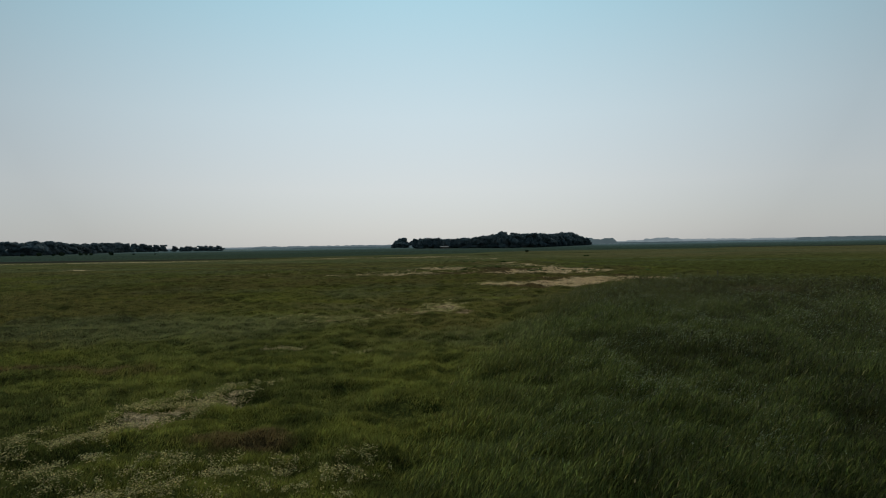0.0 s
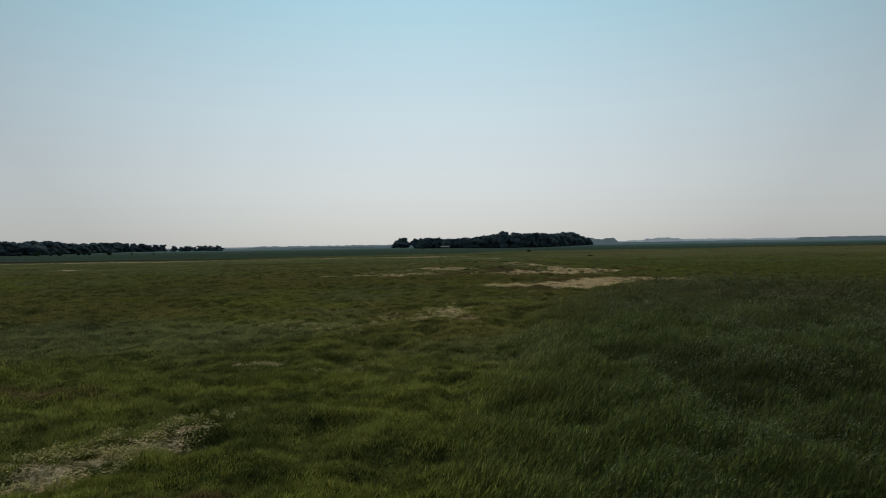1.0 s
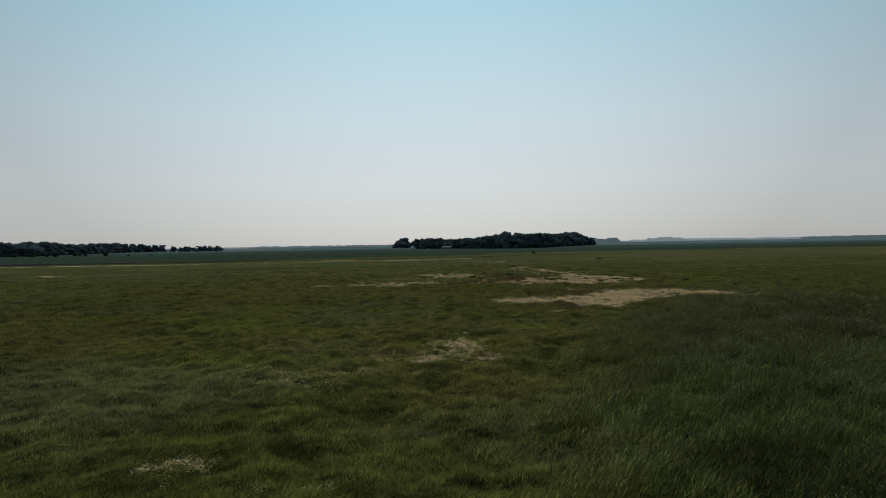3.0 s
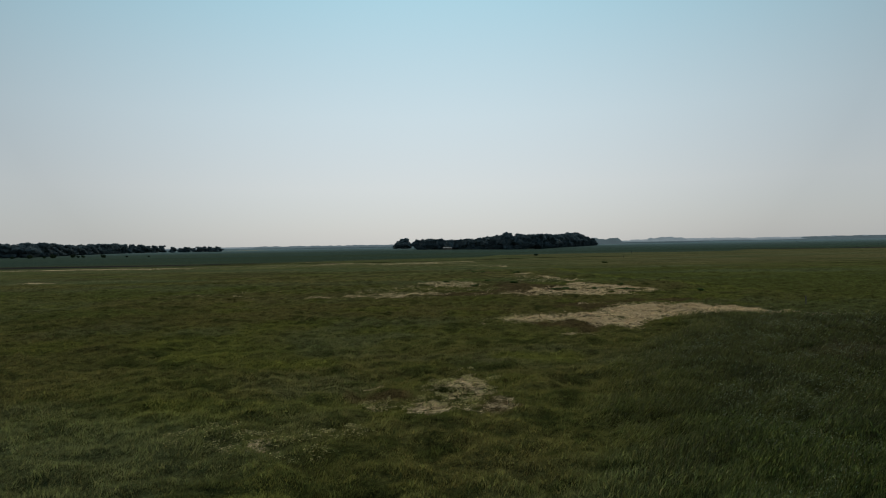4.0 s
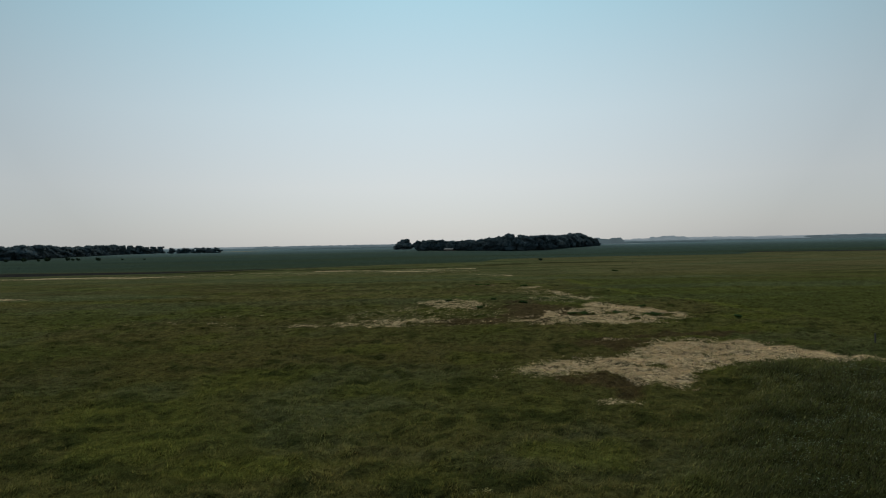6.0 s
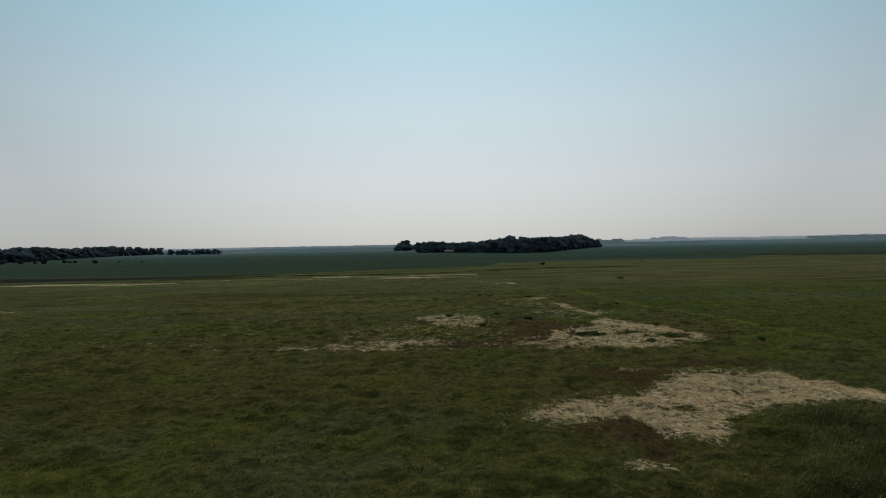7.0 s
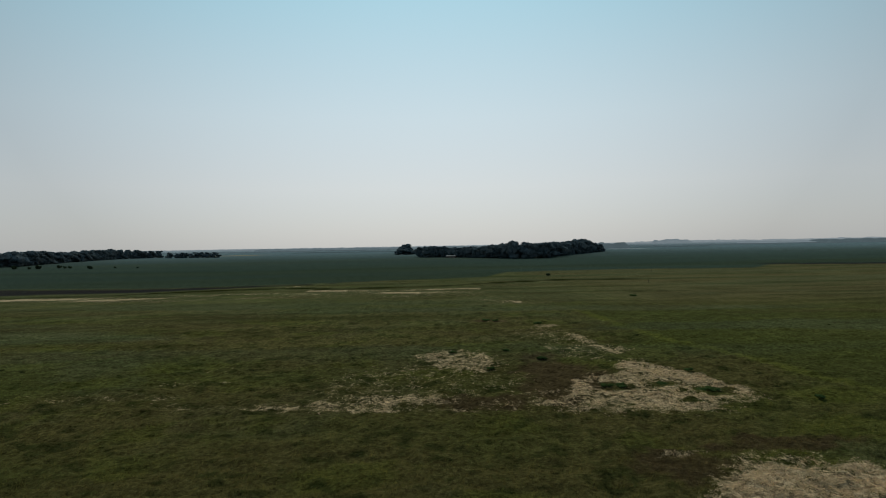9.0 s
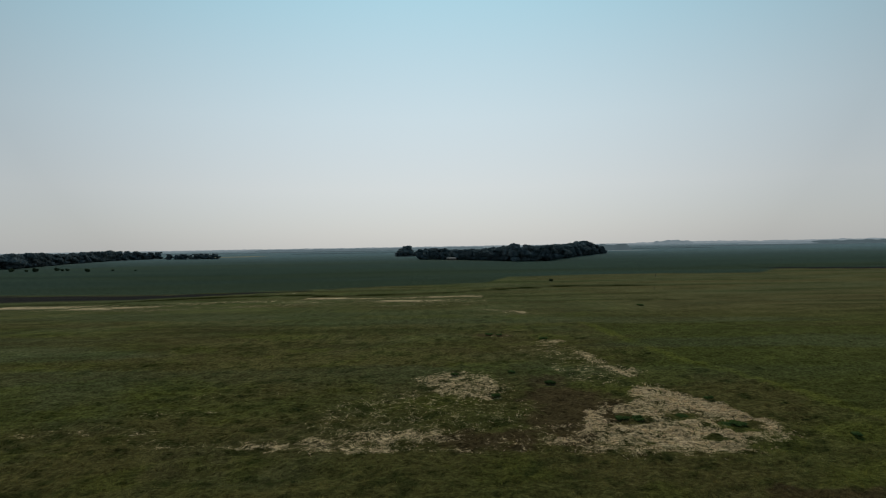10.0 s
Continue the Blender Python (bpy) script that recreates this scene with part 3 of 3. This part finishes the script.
lc = shade_of(np.tile(STRAW, (n, 1)) * (0.34 + 0.44 * fbm(lx, ly, 2.0, 54)[:, None] + 0.44 * fbm(lx, ly, 0.5, 57)[:, None]), 0.22)
tagged(blades("straw_litter", lx, ly, relief(lx, ly) + 0.02, 0.12 + 0.16 * rng.random(n), 0.0013 * ld * (0.6 + 0.8 * rng.random(n)), lc,
              0.74 + 0.24 * rng.random(n), rng.random(n) * 6.28, MAT_LITTER, False), "pale dry straw stalks lying on bare soil", "straw", kind="stuff")

# silvery seed heads and painted glints on the reeds, white-green weeds among short grass
sx, sy, sdist = scatter(520000, 12, 110)
sr = reed_field(sx, sy)
keep = (sr > 3.0 + 4.0 * rng.random(len(sx))) & (rng.random(len(sx)) < 0.04 + 0.6 * step(fbm(sx, sy, 2.6, 55), 0.52, 0.72))
sx, sy, sdist = sx[keep], sy[keep], sdist[keep]
n = len(sx)
st = cover(sx, sy)[3]
tagged(blades("reed_plume_glints", sx, sy, relief(sx, sy) + st * (0.70 + 0.32 * rng.random(n)), 0.04 + 0.06 * rng.random(n), 0.0012 * sdist * (0.6 + 0.8 * rng.random(n)),
              shade_of(np.tile((0.155, 0.18, 0.105), (n, 1)), 0.5), 0.78 + 0.2 * rng.random(n), rng.normal(0.2, 0.5, n), MAT_REED, False),
       "silvery seed heads and painted glints on the tall reeds", "reeds", kind="stuff")

WEEDS = [(-7.0, 15.4, 5.4, 2.0, 0), (-9.6, 22.0, 4.3, 1.5, 66), (-12.5, 18, 3.5, 2.0, 0), (-0.2, 56.5, 2.3, 4.6, -8), (-2.0, 53.4, 3.4, 1.0, 4), (-8.9, 34.9, 0.7, 1.5, -30), (-5.6, 33.3, 1.5, 0.7, 0), (-8.5, 48, 5, 2, 0), (8, 87, 5, 3.5, 0), (-7.5, 46.5, 3, 1.2, 0)]
wx0, wy0, wd = scatter(560000, 12, 100)
wbx, wby = [wx0], [wy0]
for x0, x1, y0, y1, count in ((-6.5, 4, 49, 63, 26000), (-16, -5, 17, 28, 32000), (-16, 0, 13, 17, 14000), (-11, -6, 32, 38, 1200)):
    wbx.append(x0 + (x1 - x0) * rng.random(count))
    wby.append(y0 + (y1 - y0) * rng.random(count))
wd = np.concatenate([wd] + [np.interp(b, [14, 30, 56, 77], [14.5, 16, 27, 37]) for b in wby[1:]])
wx0, wy0 = np.concatenate(wbx), np.concatenate(wby)
wf = union(wx0, wy0, WEEDS) + 1.1 * (fbm(wx0, wy0, 0.9, 56) - 0.5)
keep = (wf > 0.14) & (rng.random(len(wx0)) < 0.03 + 1.3 * step(fbm(wx0, wy0, 0.55, 58, 2), 0.46, 0.62)) & (reed_field(wx0, wy0) < 0)
wx0, wy0, wd = wx0[keep], wy0[keep], wd[keep]
n = len(wx0)
tagged(blades("flowering_weeds", wx0, wy0, relief(wx0, wy0) + 0.16 + 0.16 * rng.random(n), 0.03 + 0.04 * rng.random(n), 0.0030 * wd * (0.5 + 0.9 * rng.random(n)),
              shade_of(np.array((0.20, 0.175, 0.078)) + np.array((0.22, 0.175, 0.085)) * rng.random((n, 1)) ** 2, 0.3), 0.80 + 0.13 * rng.random(n), rng.random(n) * 6.28, MAT_LITTER, False),
       "pale grey-green flowering weeds in the short grass", "weeds", kind="stuff")


# ---- trees ----
def cone_between(bm, a, b, ra, rb, sides=6):
    a, b = Vector(a), Vector(b)
    q = (b - a).to_track_quat("Z", "Y").to_matrix()
    rings = []
    for p, r in ((a, ra), (b, rb)):
        rings.append([bm.verts.new(p + q @ Vector((r * math.cos(6.2832 * i / sides), r * math.sin(6.2832 * i / sides), 0))) for i in range(sides)])
    for i in range(sides):
        bm.faces.new((rings[0][i], rings[0][(i + 1) % sides], rings[1][(i + 1) % sides], rings[1][i]))
    bm.faces.new(rings[1])


def leaf_clumps(centres, radii, count, size, r):
    """A leafy mass: lumpy lobes, and sprays of leaves over their shells."""
    bm = bmesh.new()
    for c, rad in zip(centres, radii):
        lobe = bmesh.ops.create_icosphere(bm, subdivisions=2, radius=1.0)["verts"]
        shift = Vector((r.uniform(0, 50), r.uniform(0, 50), r.uniform(0, 50)))
        for v in lobe:
            k = 0.72 + 0.42 * noise.noise(v.co * 1.7 + shift) + 0.2 * noise.noise(v.co * 4.0 + shift)
            v.co = Vector(c) + Vector((v.co.x * rad[0], v.co.y * rad[0], v.co.z * rad[1])) * k
            v.co.z = max(v.co.z, 0.05)
    for _ in range(count):
        k = r.randrange(len(centres))
        c, rad = Vector(centres[k]), radii[k]
        d = Vector((r.gauss(0, 1), r.gauss(0, 1), r.gauss(0.25, 1))).normalized()
        p = c + Vector((d.x * rad[0], d.y * rad[0], d.z * rad[1])) * r.uniform(0.66, 1.0)
        p.z = max(p.z, 0.1)
        for _k in range(2):
            out = (d + Vector((r.gauss(0, 0.32), r.gauss(0, 0.32), r.gauss(0.12, 0.32)))).normalized()
            q = out.to_track_quat("Z", "Y").to_matrix()
            s = size * r.uniform(0.5, 1.2)
            rim = [bm.verts.new(p + q @ Vector((s * r.uniform(0.7, 1.1) * math.cos(a), s * r.uniform(0.7, 1.1) * math.sin(a), 0.30 * s * r.uniform(-1.0, 0.5)))) for a in (0.2, 1.5, 2.7, 4.0, 5.2)]
            bm.faces.new(rim)
    return bm


def tree(name, height, spread, seed, label, clumps=1500, low=0.12):
    """A broadleaf tree: tapered trunk, limbs and a crown of leafy tufts."""
    r = random.Random(seed)
    root = new(name)
    tagged(root, label, "tree")
    bm = bmesh.new()
    fork = height * r.uniform(0.28, 0.4)
    top = (r.uniform(-0.5, 0.5), r.uniform(-0.5, 0.5), height * 0.86)
    cone_between(bm, (0, 0, -0.3), (0.1, 0, fork), height * 0.026, height * 0.018)
    cone_between(bm, (0.1, 0, fork), top, height * 0.018, height * 0.004)
    centres, radii = [], []
    for i in range(15):
        a = i * 2.4 + r.uniform(-0.5, 0.5)
        hz = height * (low + 0.10 + (0.80 - low) * ((i * 0.618) % 1.0)) * r.uniform(0.92, 1.04)
        reach = spread * r.uniform(0.25, 0.66) * (1.15 - 0.9 * abs(hz / height - 0.42))
        tip = (reach * math.cos(a), reach * math.sin(a), hz)
        if i % 2:
            cone_between(bm, (0, 0, min(fork + 0.03 * height * i, height * 0.7) - 0.08 * height), tip, height * 0.009, height * 0.003, 5)
        centres.append(tip)
        rr = spread * r.uniform(0.17, 0.34)
        radii.append((rr, rr * r.uniform(0.65, 1.0)))
    centres += [(top[0], top[1], height * 0.84), (0, 0, height * 0.5), (r.uniform(-1, 1), r.uniform(-1, 1), height * (low + 0.13))]
    radii += [(spread * 0.26, height * 0.14), (spread * 0.44, height * 0.28), (spread * 0.46, height * 0.16)]
    part("trunk", bm, MAT_BARK, root)
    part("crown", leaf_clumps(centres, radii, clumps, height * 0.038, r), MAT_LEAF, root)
    return root


def shrub(name, height, spread, seed, label, clumps=70, leaves=None):
    r = random.Random(seed)
    root = new(name)
    tagged(root, label, "bush")
    bm = bmesh.new()
    centres, radii = [], []
    for i in range(5):
        a = i * 1.3 + r.uniform(-0.3, 0.3)
        tip = (spread * 0.3 * math.cos(a), spread * 0.3 * math.sin(a), height * r.uniform(0.20, 0.56))
        cone_between(bm, (0, 0, -0.05), tip, height * 0.03, height * 0.01, 5)
        centres.append(tip)
        radii.append((spread * r.uniform(0.24, 0.36), height * r.uniform(0.30, 0.40)))
    part("stems", bm, MAT_BARK, root)
    part("crown", leaf_clumps(centres, radii, clumps, height * 0.13, r), leaves or MAT_BUSH, root)
    return root


KINDS = [tree("broadleaf_tree", 15.0, s, 100 + i, "dark green broadleaf tree in a dense grove", low=lo)
         for i, (s, lo) in enumerate(((8.5, 0.05), (10.0, 0.02), (7.2, 0.08), (9.2, 0.0), (11.5, 0.03), (7.8, 0.0)))]
used = set()


def plant(x, y, height, wide=1.0, label="", group=""):
    i = random.randrange(len(KINDS))
    k = height / 15.0
    m = pose(x, y, 0, 0, 0, random.uniform(0, 360)) @ Matrix.Diagonal((k * wide, k * wide, k, 1))
    t = KINDS[i]
    if i in used:
        t = copy_thing(KINDS[i], Matrix())
    used.add(i)
    t.matrix_basis = m
    return tagged(t, label, group=group)


random.seed(21)
FRONT = [(-40, 898, 16), (-20, 890, 16.5), (2, 872, 14.2), (40, 818, 16), (64, 777, 18.2), (77, 747, 21), (107, 750, 18), (156, 889, 19), (211, 1007, 22.5), (262, 1124, 14), (279, 1172, 9)]
for (x0, y0, h0), (x1, y1, h1) in zip(FRONT, FRONT[1:]):
    steps = max(2, round(math.hypot(x1 - x0, (y1 - y0) * 0.6) / 7.0))
    for i in range(steps):
        f = i / steps
        for row in range(2):
            plant(x0 + (x1 - x0) * f + random.uniform(-2, 2), y0 + (y1 - y0) * f + row * 14 + random.uniform(-4, 4), (h0 + (h1 - h0) * f) * random.uniform(0.84, 1.03), random.uniform(0.95, 1.25),
                  "dark green broadleaf tree in the dense grove", "grove in the fields")
for x, y, h, w in ((-88, 1170, 15, 1.5), (-81, 1164, 19, 1.9), (-73, 1170, 16, 1.5), (-80, 1158, 15, 1.9), (-76, 1160, 17, 1.6)):
    plant(x, y, h, w, "dark round tree standing apart from the grove", "lone clump")
EDGE = [(-640, 640, 20), (-570, 700, 20), (-512, 770, 20), (-548, 870, 18.5), (-582, 988, 18), (-610, 1100, 19), (-635, 1211, 19.5), (-598, 1333, 15.5)]
for (x0, y0, h0), (x1, y1, h1) in zip(EDGE, EDGE[1:]):
    steps = max(2, round(math.hypot(x1 - x0, (y1 - y0) * 0.7) / 9.0))
    for i in range(steps):
        f = i / steps
        for row in range(2):
            plant(x0 + (x1 - x0) * f - row * 12 + random.uniform(-3, 3), y0 + (y1 - y0) * f + row * 10 + random.uniform(-4, 4), (h0 + (h1 - h0) * f) * random.uniform(0.82, 1.03), random.uniform(1.0, 1.35),
                  "dark green tree at the edge of the long wood", "long wood")
for i in range(14):
    f = i / 13
    plant(-545 + 110 * f, 1236 - 30 * f + random.uniform(-8, 8), random.uniform(8.5, 12), 1.5, "small tree in a low copse", "low copse")

# ---- bushes ----
hedge = shrub("hedge_bush", 4.2, 4.6, 300, "dark rounded bush at the field's edge", 90)
hedge.matrix_basis = pose(-343, 635, 0)
tagged(hedge, group="bushes before the wood")
for x, y, k in ((-384, 670, 0.8), (-403, 683, 1.0), (-411, 662, 1.2), (-424, 668, 0.7), (-442, 672, 1.1), (-458, 668, 0.8), (-393, 676, 0.7), (-330, 655, 0.5), (-300, 640, 0.45)):
    copy_thing(hedge, pose(x, y, 0, 0, 0, x) @ Matrix.Scale(k, 4))
lone = shrub("field_bush", 1.9, 2.4, 301, "small dark bush alone in the rough meadow", 70)
lone.matrix_basis = pose(51.8, 380, 0)
low = shrub("low_bush", 0.55, 1.1, 302, "low dark green bush on the meadow", 170, MAT_HERB)
low.matrix_basis = pose(31.9, 137.5, 0.0)
tagged(low, group="low bushes on the meadow")
for x, y, k, s in ((18.4, 129.0, 0.9, 1.5), (20.0, 128.6, 1.1, 1.3), (30.4, 126.3, 0.9, 1.5), (28.8, 126.0, 0.8, 1.3), (25.5, 129.8, 0.6, 1.2), (59.2, 254, 1.4, 2.0), (8.2, 155.5, 0.9, 1.1), (40.6, 121.9, 1.0, 1.0), (13, 147.6, 1.2, 1.5), (7.3, 196.5, 1.0, 1.6), (9.5, 195.5, 0.9, 1.2), (4.6, 140.5, 1.0, 1.1), (18.3, 188.6, 1.4, 1.6), (-0.8, 154.3, 0.9, 1.2), (-4.1, 122.7, 0.8, 1.1)):
    copy_thing(low, pose(x, y, 0, 0, 0, 77 * x) @ Matrix.Diagonal((s, s, k, 1)))


# ---- posts ----
def fence_post():
    bm = bmesh.new()
    for z0, z1, r0, r1 in ((-0.3, 1.0, 0.075, 0.07), (1.0, 1.12, 0.07, 0.03)):
        cone_between(bm, (0, 0, z0), (0.01, 0, z1), r0, r1, 8)
    return part("fence_post", bm, MAT_POST)


post = fence_post()
tagged(post, "weathered grey wooden post in the meadow", "post", "marker posts")
post.matrix_basis = pose(44, 98.5, 0, 2, -3, 10)
for x, y, k in ((116.6, 410, 1.6), (84.7, 317, 1.3)):
    copy_thing(post, pose(x, y, 0, 2, 3, x) @ Matrix.Scale(k, 4))


# ---- a low farm shed before the grove ----
def farm_shed():
    root = new("farm_shed")
    tagged(root, "low grey-roofed farm shed at the edge of the grove", "shed")
    w, d, h, top = 6.5, 3.2, 2.2, 3.4
    bm = bmesh.new()
    v = [bm.verts.new(p) for p in ((-w, -d, -0.2), (w, -d, -0.2), (w, d, -0.2), (-w, d, -0.2), (-w, -d, h), (w, -d, h), (w, d, h), (-w, d, h), (-w, 0, top), (w, 0, top))]
    for f in ((0, 1, 5, 4), (2, 3, 7, 6), (1, 2, 6, 9, 5), (3, 0, 4, 8, 7)):
        bm.faces.new([v[i] for i in f])
    part("wall", bm, MAT_BRICK, root, "brown boarded walls")
    for side in (-1, 1):
        bm = bmesh.new()
        e = 0.35
        a, b = Vector((0, side * (d + e), h - e * (top - h) / d)), Vector((0, 0, top))
        lift = Vector((0, 0, 0.12))
        pts = [Vector((x, 0, 0)) + p + q for q in (Vector(), lift) for p in (a, b) for x in (-w - e, w + e)]
        vs = [bm.verts.new(p) for p in pts]
        for f in ((0, 1, 3, 2), (4, 6, 7, 5), (0, 4, 5, 1), (2, 3, 7, 6), (0, 2, 6, 4), (1, 5, 7, 3)):
            bm.faces.new([vs[i] for i in f])
        part("roof", bm, MAT_ROOF, root, "weathered dull grey sheet roof")
    for x in (-4.2, 2.4):
        bm = bmesh.new()
        bmesh.ops.create_cube(bm, size=1, matrix=Matrix.Translation((x, -d - 0.04, 0.85)) @ Matrix.Diagonal((2.2, 0.08, 2.0, 1)))
        part("door", bm, MAT_POST, root)
    return root


MAT_ROOF = plain_material("weathered_sheet_roof", (0.07, 0.075, 0.08), 0.9, 1.2, 0.2)
MAT_BRICK = plain_material("brown_boards", (0.14, 0.10, 0.08), 0.85, 0.5, 0.3)
farm_shed().matrix_basis = pose(3, 852, 0, 0, 0, -28)

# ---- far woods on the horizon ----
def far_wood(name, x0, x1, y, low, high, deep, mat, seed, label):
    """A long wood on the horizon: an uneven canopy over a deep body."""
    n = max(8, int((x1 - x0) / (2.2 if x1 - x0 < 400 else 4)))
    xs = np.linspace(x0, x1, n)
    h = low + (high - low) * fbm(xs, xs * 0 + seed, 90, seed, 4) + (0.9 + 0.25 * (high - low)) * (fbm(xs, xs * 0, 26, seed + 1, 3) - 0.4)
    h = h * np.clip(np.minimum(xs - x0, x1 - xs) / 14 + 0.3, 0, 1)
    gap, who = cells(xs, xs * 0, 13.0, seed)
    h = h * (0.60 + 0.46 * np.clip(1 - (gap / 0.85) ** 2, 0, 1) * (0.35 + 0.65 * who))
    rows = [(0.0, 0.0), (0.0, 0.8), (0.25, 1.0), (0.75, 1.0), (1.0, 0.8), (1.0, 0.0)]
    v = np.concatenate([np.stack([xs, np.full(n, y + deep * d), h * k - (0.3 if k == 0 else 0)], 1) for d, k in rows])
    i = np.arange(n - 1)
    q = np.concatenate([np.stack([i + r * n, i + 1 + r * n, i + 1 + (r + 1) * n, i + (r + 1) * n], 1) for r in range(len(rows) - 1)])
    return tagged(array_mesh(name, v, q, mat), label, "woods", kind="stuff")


# air haze put into the woods as glow, from dark blue to pale
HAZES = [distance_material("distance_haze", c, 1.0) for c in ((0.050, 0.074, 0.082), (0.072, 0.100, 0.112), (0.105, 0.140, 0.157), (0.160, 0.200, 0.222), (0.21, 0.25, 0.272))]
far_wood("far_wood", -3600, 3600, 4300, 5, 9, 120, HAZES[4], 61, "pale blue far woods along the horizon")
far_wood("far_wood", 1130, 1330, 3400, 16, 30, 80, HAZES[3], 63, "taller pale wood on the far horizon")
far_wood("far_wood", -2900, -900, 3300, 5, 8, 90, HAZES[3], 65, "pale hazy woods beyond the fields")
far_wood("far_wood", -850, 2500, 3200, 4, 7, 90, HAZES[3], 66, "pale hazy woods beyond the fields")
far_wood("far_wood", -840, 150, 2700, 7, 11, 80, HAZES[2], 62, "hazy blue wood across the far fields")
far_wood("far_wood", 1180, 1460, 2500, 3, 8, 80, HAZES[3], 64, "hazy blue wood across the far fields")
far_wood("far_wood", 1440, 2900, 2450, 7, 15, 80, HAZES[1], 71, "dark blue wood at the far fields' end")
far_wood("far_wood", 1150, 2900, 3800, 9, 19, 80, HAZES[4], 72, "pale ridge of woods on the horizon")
# low glowing rows added to carry the haze across the far fields
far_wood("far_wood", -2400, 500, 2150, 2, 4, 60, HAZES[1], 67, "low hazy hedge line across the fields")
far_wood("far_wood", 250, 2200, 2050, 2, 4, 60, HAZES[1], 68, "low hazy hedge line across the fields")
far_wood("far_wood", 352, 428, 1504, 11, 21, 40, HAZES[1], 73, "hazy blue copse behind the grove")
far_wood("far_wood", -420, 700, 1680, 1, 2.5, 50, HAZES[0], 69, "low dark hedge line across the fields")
